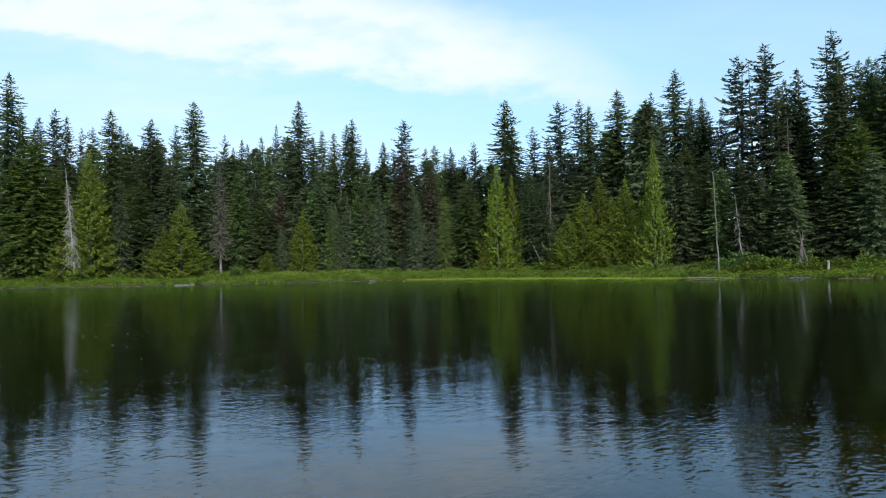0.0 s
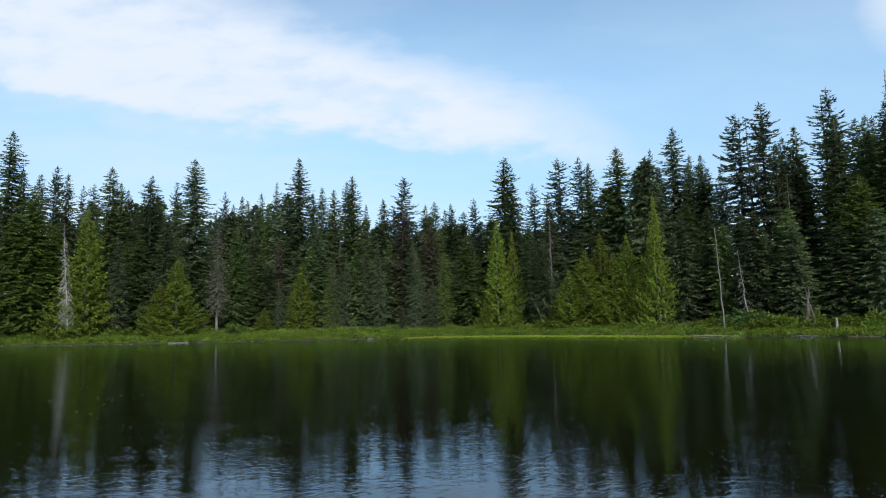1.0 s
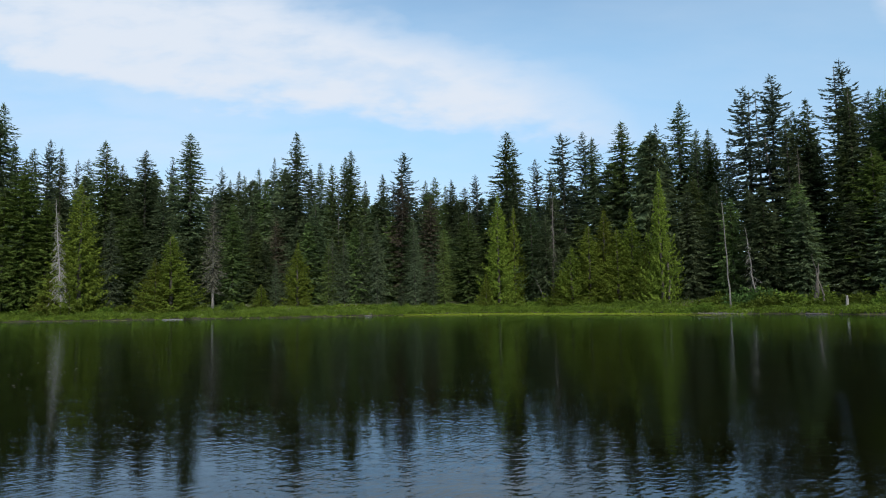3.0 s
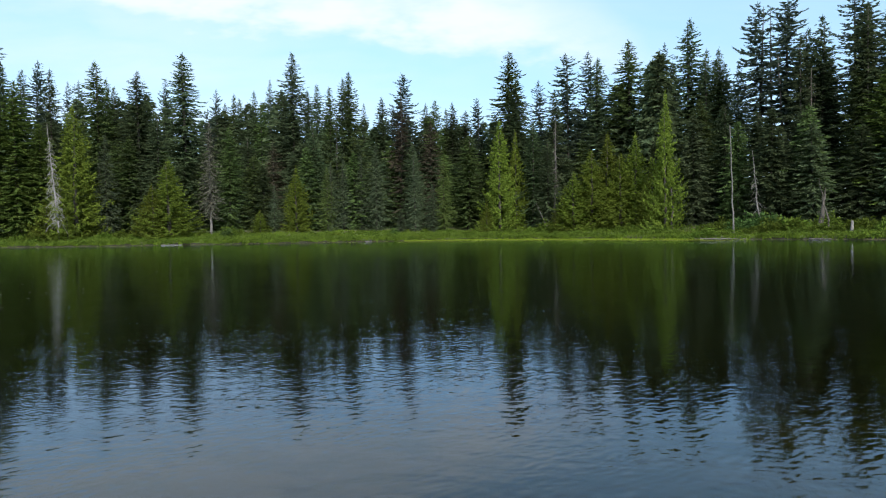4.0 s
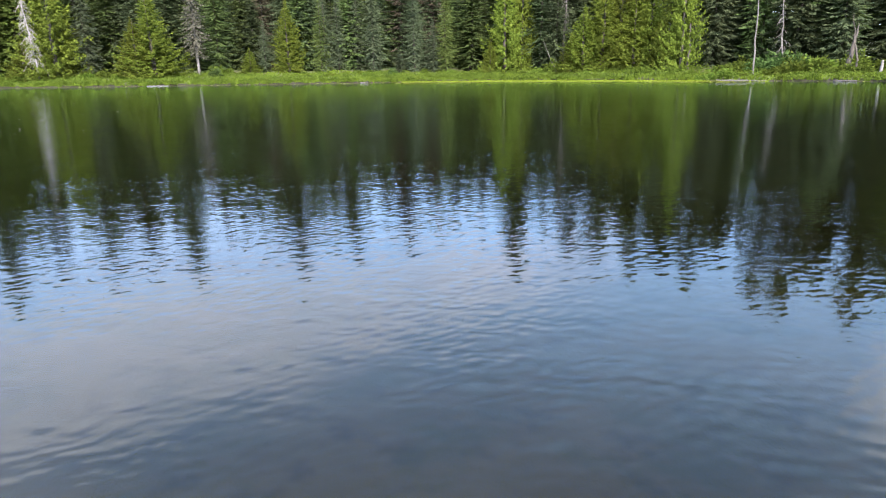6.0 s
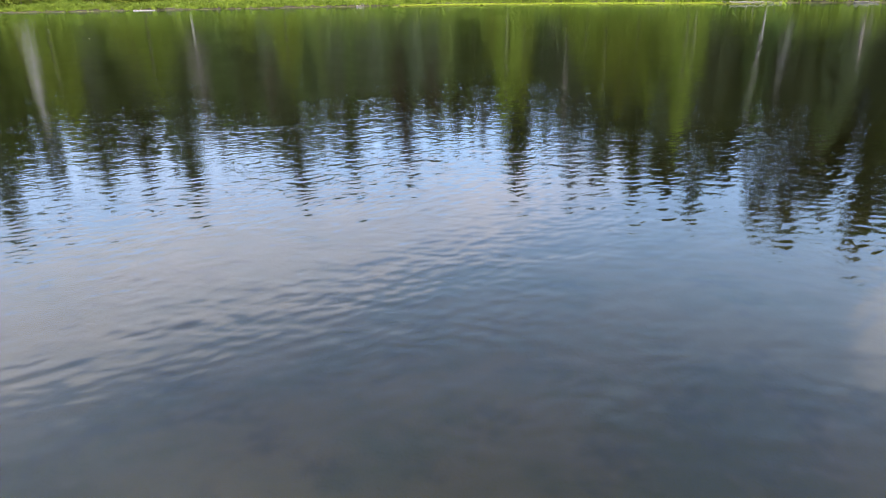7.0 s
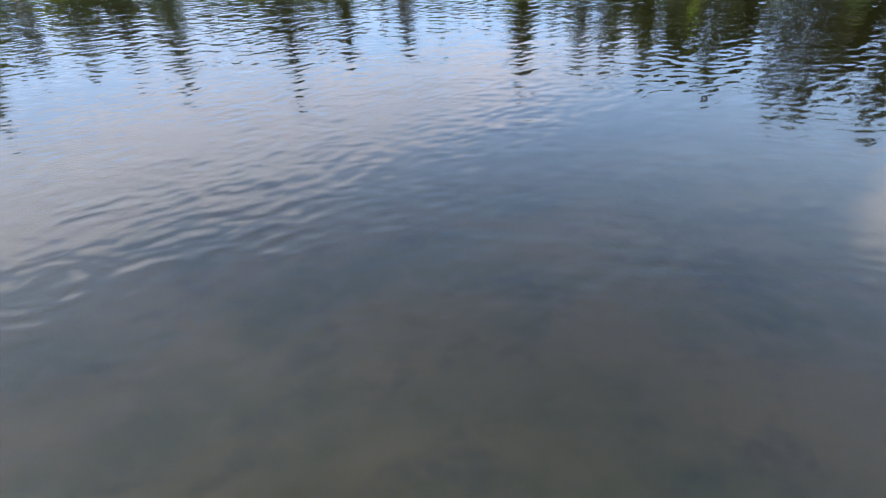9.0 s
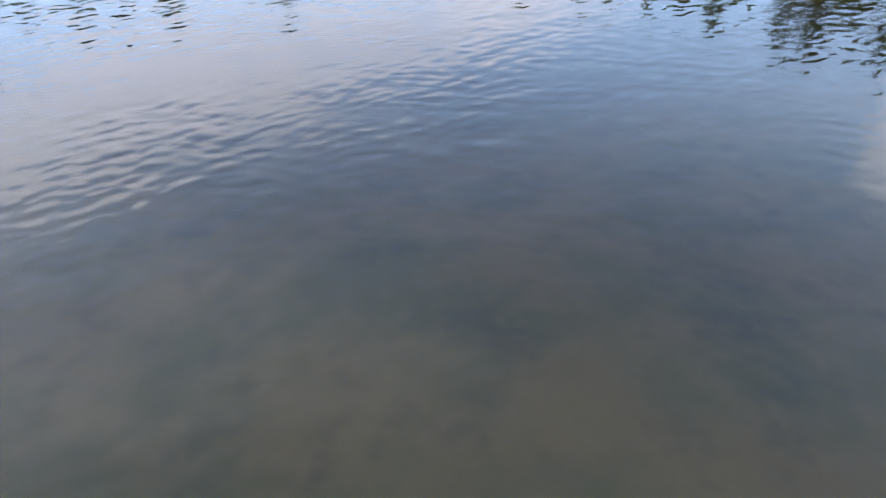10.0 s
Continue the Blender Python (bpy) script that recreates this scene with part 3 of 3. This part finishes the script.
# ---------------------------------------------------------------- dead trees
def twig_fan(rng, s, top, low, high, count, reach, droop, thick=0.03):
    """Bare twigs round a leaning dead trunk from the ground to top."""
    for k in range(count):
        t = low + (high - low) * (k + rng.uniform(0, 1)) / count
        p = Vector(top) * t
        ang = rng.uniform(0, 6.28)
        far = reach * rng.uniform(0.45, 1.1) * (1.15 - 0.8 * (t - low) / max(0.01, high - low))
        out = Vector((math.cos(ang), math.sin(ang), 0))
        mid = p + out * far * 0.55 + Vector((0, 0, -droop * far * 0.2))
        end = p + out * far + Vector((0, 0, -droop * far * rng.uniform(0.6, 1.2)))
        s.limb([p, mid, end], [thick, thick * 0.7, thick * 0.3], 3)
        if far > 0.6:
            for _ in range(2):
                q = p.lerp(mid, rng.uniform(0.5, 1.0)) if rng.uniform() < 0.4 else mid.lerp(end, rng.uniform(0, 0.7))
                tip = q + Vector((rng.normal(0, 0.25), rng.normal(0, 0.25), -rng.uniform(0.15, 0.5) * droop)) * far
                s.limb([q, tip], [thick * 0.55, thick * 0.2], 3)


def dead_tree(seed, x, y, top, radius, label, mat=SILVER, twigs=None, snapped=0.12, twig_mat=None):
    """A bare trunk that leans to top (metres from its foot), with its twigs as a part."""
    rng = rng_of(seed)
    ob = new("dead_tree")
    ob.location = (x, y, float(land(x, y)) - 0.1)
    s = Shape()
    n = 10
    pts = [Vector(top) * (k / n) + Vector((rng.normal(0, 0.05), rng.normal(0, 0.05), 0)) * (0 < k < n) for k in range(n + 1)]
    pts[0].z -= 0.3
    s.limb(pts, [radius * (1.4 if k == 0 else 1) * (1 - (1 - snapped) * k / n) for k in range(n + 1)], 8)
    part("trunk", mesh_from("trunk", s.verts, s.faces, mat, True), ob)
    if twigs:
        s = Shape()
        for args in twigs:
            twig_fan(rng, s, top, *args)
        tagged(part("branchwork", mesh_from("branchwork", s.verts, s.faces, twig_mat or mat), ob), kind="stuff")
    tagged(ob, label, "dead tree", "dead trees on the bank")
    return ob


dead_tree(1, -49.2, 83.4, (-1.9, 1.2, 15.6), 0.11, "leaning silver dead tree with many drooping bare twigs",
          twigs=[(0.14, 0.86, 190, 1.25, 0.9, 0.028), (0.86, 0.98, 12, 0.4, 0.6, 0.02)])
dead_tree(2, 30.3, 68.0, (-0.1, 0.6, 11.4), 0.09, "tall bare grey snag without branches on the bank", GREY, snapped=0.35,
          twigs=[(0.3, 0.95, 7, 0.35, 0.4, 0.02)])
dead_tree(3, 33.9, 69.5, (-0.7, 0.5, 8.6), 0.11, "short grey snag with broken drooping branches", GREY,
          twigs=[(0.15, 0.8, 46, 0.85, 1.0, 0.03)])
dead_tree(5, -16.0, 99.2, (0.0, 0.3, 16.9), 0.17, "grey dead spike standing among the firs", DULL, snapped=0.25)
dead_tree(6, 56.6, 76.0, (0.2, 0.5, 31.2), 0.3, "tall dead spike with short broken branch stubs", DULL,
          twigs=[(0.85, 0.99, 14, 0.9, -0.2, 0.05)])
dead_tree(7, 43.9, 86.5, (0.0, 0.4, 28.0), 0.26, "dark dead fir top with short stubs", DULL,
          twigs=[(0.6, 0.99, 40, 1.0, 0.3, 0.04)])
dead_tree(8, 15.6, 89.5, (0.3, 0.5, 15.6), 0.2, "grey dead trunk hung with lichen among the firs", DULL,
          twigs=[(0.3, 0.95, 70, 0.8, 0.9, 0.03)])
dead_tree(9, 38.2, 64.5, (-0.9, 0.4, 5.2), 0.11, "slim dead trunk leaning against the firs", BARK)
dead_tree(10, 37.6, 65.2, (0.7, 0.3, 4.2), 0.3, "broken splintered grey stump of a fallen fir", BARK,
          twigs=[(0.3, 0.95, 14, 0.6, 0.6, 0.04)], snapped=0.1)
dead_tree(11, 44.6, 84.0, (-0.7, 1.0, 21.5), 0.24, "pale bare trunk among tall firs", DULL, snapped=0.3)
dead_tree(12, 41.5, 73.5, (0.5, 0.8, 17.5), 0.14, "grey dead trunk with hanging twigs among firs", BARK,
          twigs=[(0.3, 0.95, 60, 1.0, 0.9, 0.03)])
dead_tree(13, 14.3, 86.2, (-1.7, 0.6, 4.0), 0.09, "thin dead sapling leaning at the edge of the firs", DULL)
# the cedar's own bare lower trunk, added here as a separate snag
dead_tree(14, 27.3, 77.3, (0.1, 0.2, 5.2), 0.15, "bare grey lower trunk of a cedar, added as a separate piece", BARK, snapped=0.6,
          twigs=[(0.5, 0.95, 8, 0.9, 0.5, 0.03)])


def stump(x, y, height, radius):
    rng = rng_of(33)
    s = Shape()
    s.limb([(0, 0, -0.3), (0, 0, 0.1), (0.03, 0, height * 0.6), (0.05, 0.02, height)],
           [radius * 1.5, radius * 1.15, radius, radius * 0.8], 9)
    s.verts = [Vector(v) + Vector((0, 0, rng.uniform(-0.12, 0.1) if Vector(v).z > height * 0.8 else 0)) for v in s.verts]
    ob = new("tree_stump", mesh_from("tree_stump", s.verts, s.faces, SILVER, False))
    ob.location = (x, y, float(land(x, y)))
    tagged(ob, "short bleached tree stump in the bank greenery", "stump")


stump(38.8, 62.2, 1.1, 0.12)


def log(x, y, z, length, radius, turn, label, mat=DULL, pitch=0.0):
    rng = rng_of(int(length * 100))
    s = Shape()
    n = 7
    pts = [(length * (k / n - 0.5), 0.05 * math.sin(k * 1.3), 0.03 * math.sin(k * 2.1)) for k in range(n + 1)]
    s.limb(pts, [radius * (1 - 0.45 * k / n) * rng.uniform(0.9, 1.1) for k in range(n + 1)], 8)
    for k in (2, 4, 5):
        p = Vector(pts[k])
        s.limb([p, p + Vector((0.2, rng.uniform(-0.3, 0.3), 0.35))], [radius * 0.3, radius * 0.12], 4)
    ob = new("log", mesh_from("log", s.verts, s.faces, mat, True))
    ob.matrix_basis = pose(x, y, z, 0, pitch, turn)
    tagged(ob, label, "log", "driftwood at the shore")


log(-33.1, 79.5, 0.02, 2.5, 0.06, 3, "bleached fallen log lying at the water's edge", GREY)
log(27.4, 66.4, 0.06, 3.4, 0.10, -40, "grey driftwood log half in the water")
log(29.0, 65.2, 0.05, 2.6, 0.08, -52, "grey driftwood log half in the water")
log(26.3, 67.5, 0.10, 1.6, 0.06, -20, "thin grey driftwood branch on the shore")
log(-9.3, 81.7, 0.05, 0.9, 0.08, 10, "short bleached log lying at the water's edge")
log(34.6, 60.2, 0.05, 1.8, 0.06, -45, "thin grey driftwood branch on the shore")


# ---------------------------------------------------------------- bushes, sedge, lily pads
def bush_data(seed, mat, count=420, tall=1.0):
    rng = rng_of(seed)
    v = rng.normal(0, 1, (count, 3))
    v[:, 2] = np.abs(v[:, 2])
    v /= np.linalg.norm(v, axis=1)[:, None]
    lump = 1 + 0.25 * np.sin(v[:, 0] * 5 + seed) * np.sin(v[:, 1] * 4) + rng.normal(0, 0.12, count)
    base = v * (0.8 * lump * rng.uniform(0.55, 1.0, count))[:, None] * (1, 1, tall)
    way = v + rng.normal(0, 0.5, v.shape) + (0, 0, 0.35)
    size = rng.uniform(0.14, 0.3, count)
    s = Shape()
    s.sprays(base, way, size, size * 0.38, rng.uniform(-1.5, 1.5, count), 0.3)
    for k in range(7):
        a = k * 0.9
        s.limb([(0.1 * math.cos(a), 0.1 * math.sin(a), -0.1), (0.45 * math.cos(a), 0.45 * math.sin(a), 0.55 * tall)], [0.02, 0.008], 3)
    return mesh_from("bush", s.verts, s.faces, mat)


BUSHES = [bush_data(i, BUSH, 420, 0.8 + 0.15 * i) for i in range(4)] + [bush_data(9, CEDAR, 400, 1.1)]


def bush(x, y, size, variant, tall=1.0):
    ob = new("bush", BUSHES[variant % 5])
    ob.matrix_basis = Matrix.LocRotScale((x, y, float(land(x, y)) - 0.05), Euler((0, 0, x * 3.7)), (size, size, size * tall))
    tagged(ob, "leafy green bush on the grassy bank" if variant % 5 < 4 else "low yellow-green cedar scrub on the bank",
           "bush", "bushes along the bank")


def build_bushes():
    rng = rng_of(5)
    for k in range(190):
        x = -74 + 128 * (k + rng.uniform(0, 1)) / 190
        back = 0.8 + 8.2 * rng.uniform(0, 1) ** 1.4
        bush(round(x, 2), round(edge_y(x) + back, 2), round(rng.uniform(0.3, 0.62) + 0.045 * back, 2), int(rng.integers(0, 5)),
             round(rng.uniform(0.55, 0.9), 2))
    for k in range(75):
        x = -74 + 118 * (k + rng.uniform(0, 1)) / 75
        if -4 < x < 24:
            continue
        bush(round(x, 2), round(edge_y(x) + rng.uniform(0.1, 0.7), 2), round(rng.uniform(0.35, 0.6), 2), int(rng.integers(0, 4)), 0.8)
    for x, y, size in ((14, 86, 1.9), (12.5, 87, 1.4), (26.2, 68, 1.7), (27.6, 67.5, 1.3), (33.6, 66.5, 1.8), (35.2, 65.5, 1.5),
                       (32.2, 67.5, 1.4), (36.6, 63.5, 1.4), (37.6, 62.8, 1.2), (-29.2, 88.4, 1.3), (-27.8, 88.8, 1.2),
                       (-44.5, 85.5, 1.5), (-42.6, 86, 1.3), (-52, 83.8, 1.6), (-55, 84, 1.5), (41, 60.5, 1.3), (43, 58, 1.5), (28.8, 70.5, 1.8),
                       (30.8, 71, 1.6), (36, 67, 2.0), (38.5, 65.5, 1.8), (40.5, 63.5, 1.9), (42.5, 61.5, 1.8), (45, 59.5, 1.9), (47, 57, 1.8),
                       (34.4, 69, 1.9), (24.6, 74.5, 1.5), (22.5, 77.5, 1.3)):
        bush(x, y, size, int(x) % 4, 0.9)


build_bushes()


def broadleaf_bush(x, y, size):
    ob = new("bush", BROADLEAF_BUSH)
    ob.matrix_basis = Matrix.LocRotScale((x, y, float(land(x, y)) - 0.05), Euler((0, 0, x)), (size, size, size))
    tagged(ob, "rounded cool green bush at the foot of the trees", "bush", "bushes along the bank")


BROADLEAF_BUSH = bush_data(12, BROADLEAF, 460, 1.1)
for spot in ((-28.6, 86.2, 1.2), (-6.6, 89.2, 0.9), (33.4, 69.4, 2.0), (34.8, 68.6, 1.7), (31.6, 70.0, 1.5)):
    broadleaf_bush(*spot)


def build_undergrowth():
    """Low leafy herbs in lumps among the sedge."""
    rng = rng_of(23)
    s = Shape()
    for k in range(1300):
        x = -78 + 134 * (k + rng.uniform(0, 1)) / 1300
        y = edge_y(x) + 0.3 + (7.0 if x < 20 else 13.0) * rng.uniform(0, 1) ** 1.6
        n, r = int(rng.integers(45, 110)), rng.uniform(0.28, 0.72)
        v = rng.normal(0, 1, (n, 3))
        v[:, 2] = np.abs(v[:, 2])
        v /= np.linalg.norm(v, axis=1)[:, None]
        base = v * (r, r, r * 0.75) + (x, y, float(land(x, y)) - 0.03)
        size = rng.uniform(0.1, 0.24, n)
        s.sprays(base, v + rng.normal(0, 0.5, v.shape), size, size * 0.4, rng.uniform(-1.5, 1.5, n), 0.3)
    ob = new("undergrowth", mesh_from("undergrowth", s.verts, s.faces, BUSH))
    tagged(ob, "low leafy green undergrowth along the bank", "undergrowth", kind="stuff")


build_undergrowth()


def build_sedge():
    """The bright band of sedge and grass between the trees and the water."""
    rng = rng_of(21)
    n = 22000
    x = rng.uniform(-80, 58, n)
    edges = np.array([edge_y(v) for v in np.linspace(-80, 58, 277)])
    y = np.interp(x, np.linspace(-80, 58, 277), edges) + rng.uniform(0, 1, n) ** 1.5 * 9.5 + 0.1
    z = land(x, y)
    keep = z > -0.22
    x, y, z = x[keep], y[keep], z[keep]
    s = Shape()
    patch = 0.55 + 0.45 * np.sin(x * 0.55 + 1.2 * np.sin(y * 0.8)) * np.sin(y * 0.7 + x * 0.13)
    for _ in range(3):
        m = len(x)
        base = np.column_stack((x + rng.normal(0, 0.12, m), y + rng.normal(0, 0.12, m), z - 0.03))
        way = np.column_stack((rng.normal(0, 0.32, m), rng.normal(0, 0.32, m), np.ones(m)))
        tall = rng.uniform(0.16, 0.4, m) * (0.6 + 0.75 * patch)
        s.sprays(base, way, tall, tall * 0.10 + 0.03, rng.uniform(-1.5, 1.5, m), 0.12)
    # short shoots that stand in the shallows
    m = 15000
    x = np.concatenate((rng.uniform(-5, 27, m), rng.uniform(27, 30, 300)))
    reach = np.concatenate((rng.uniform(0, 1, m) ** 1.2 * 7.5 * np.clip(1 - ((x[:m] - 12) / 18) ** 2, 0.05, 1), rng.uniform(0, 1, 300) * 1.6))
    y = np.interp(x, np.linspace(-80, 58, 277), edges) - reach + 0.3
    base = np.column_stack((x, y, np.full(len(x), -0.05)))
    way = np.column_stack((rng.normal(0, 0.3, len(x)), rng.normal(0, 0.3, len(x)), np.ones(len(x))))
    tall = rng.uniform(0.12, 0.27, len(x))
    t = Shape()
    t.sprays(base, way, tall, np.full(len(x), 0.045), rng.uniform(-1.5, 1.5, len(x)), 0.1)
    ob = new("sedge", mesh_from("sedge", s.verts, s.faces, SEDGE))
    tagged(ob, "bright green sedge and grass along the lake bank", "sedge", kind="stuff")
    ob = new("sedge_shoots", mesh_from("sedge_shoots", t.verts, t.faces, SHOOT))
    tagged(ob, "short yellow-green shoots standing in the shallow water", "sedge", kind="stuff")


build_sedge()


def discs(name, x, y, size, mat, rng, label, category):
    s = Shape()
    for px, py, r in zip(x, y, size):
        a0, lift = rng.uniform(0, 6.28), rng.uniform(0.004, 0.03)
        tilt = rng.normal(0, 0.05, 2)
        ring = [(px + r * math.cos(a0 + k * 0.74), py + r * math.sin(a0 + k * 0.74),
                 lift + r * (tilt[0] * math.cos(a0 + k * 0.74) + tilt[1] * math.sin(a0 + k * 0.74))) for k in range(8)]
        s.put([(px, py, lift * 0.6)] + ring, [(0, k + 1, k + 2) for k in range(7)])
    ob = new(name, mesh_from(name, s.verts, s.faces, mat))
    tagged(ob, label, category, kind="stuff")


def build_pads():
    rng = rng_of(17)
    n = 4000
    x = np.concatenate((rng.uniform(-5, 27, n), rng.uniform(-60, 36, 200)))
    reach = np.concatenate((rng.uniform(0.0, 1, n) ** 1.4 * 9, rng.uniform(0, 1, 200) ** 2 * 2.5))
    edges = np.array([edge_y(v) for v in np.linspace(-62, 40, 205)])
    y = np.interp(x, np.linspace(-62, 40, 205), edges) - reach
    discs("lily_pads", x, y, rng.uniform(0.09, 0.2, len(x)), PAD, rng, "yellow-green lily pads floating by the shore", "lily pads")
    m = 40
    spots = np.array([(-12.6, 18.2), (-11.6, 18.8), (-10.2, 19.5), (-9.6, 17.3), (-14, 24), (-12, 27), (-16, 30), (-18, 36)])
    pick = spots[rng.integers(0, len(spots), m)] + rng.normal(0, 1, (m, 2)) * (1.1, 0.7)
    discs("floating_leaves", pick[:, 0], pick[:, 1], rng.uniform(0.015, 0.05, m), DRIFT, rng,
          "pale fallen leaves drifting on the dark water", "leaves")


build_pads()
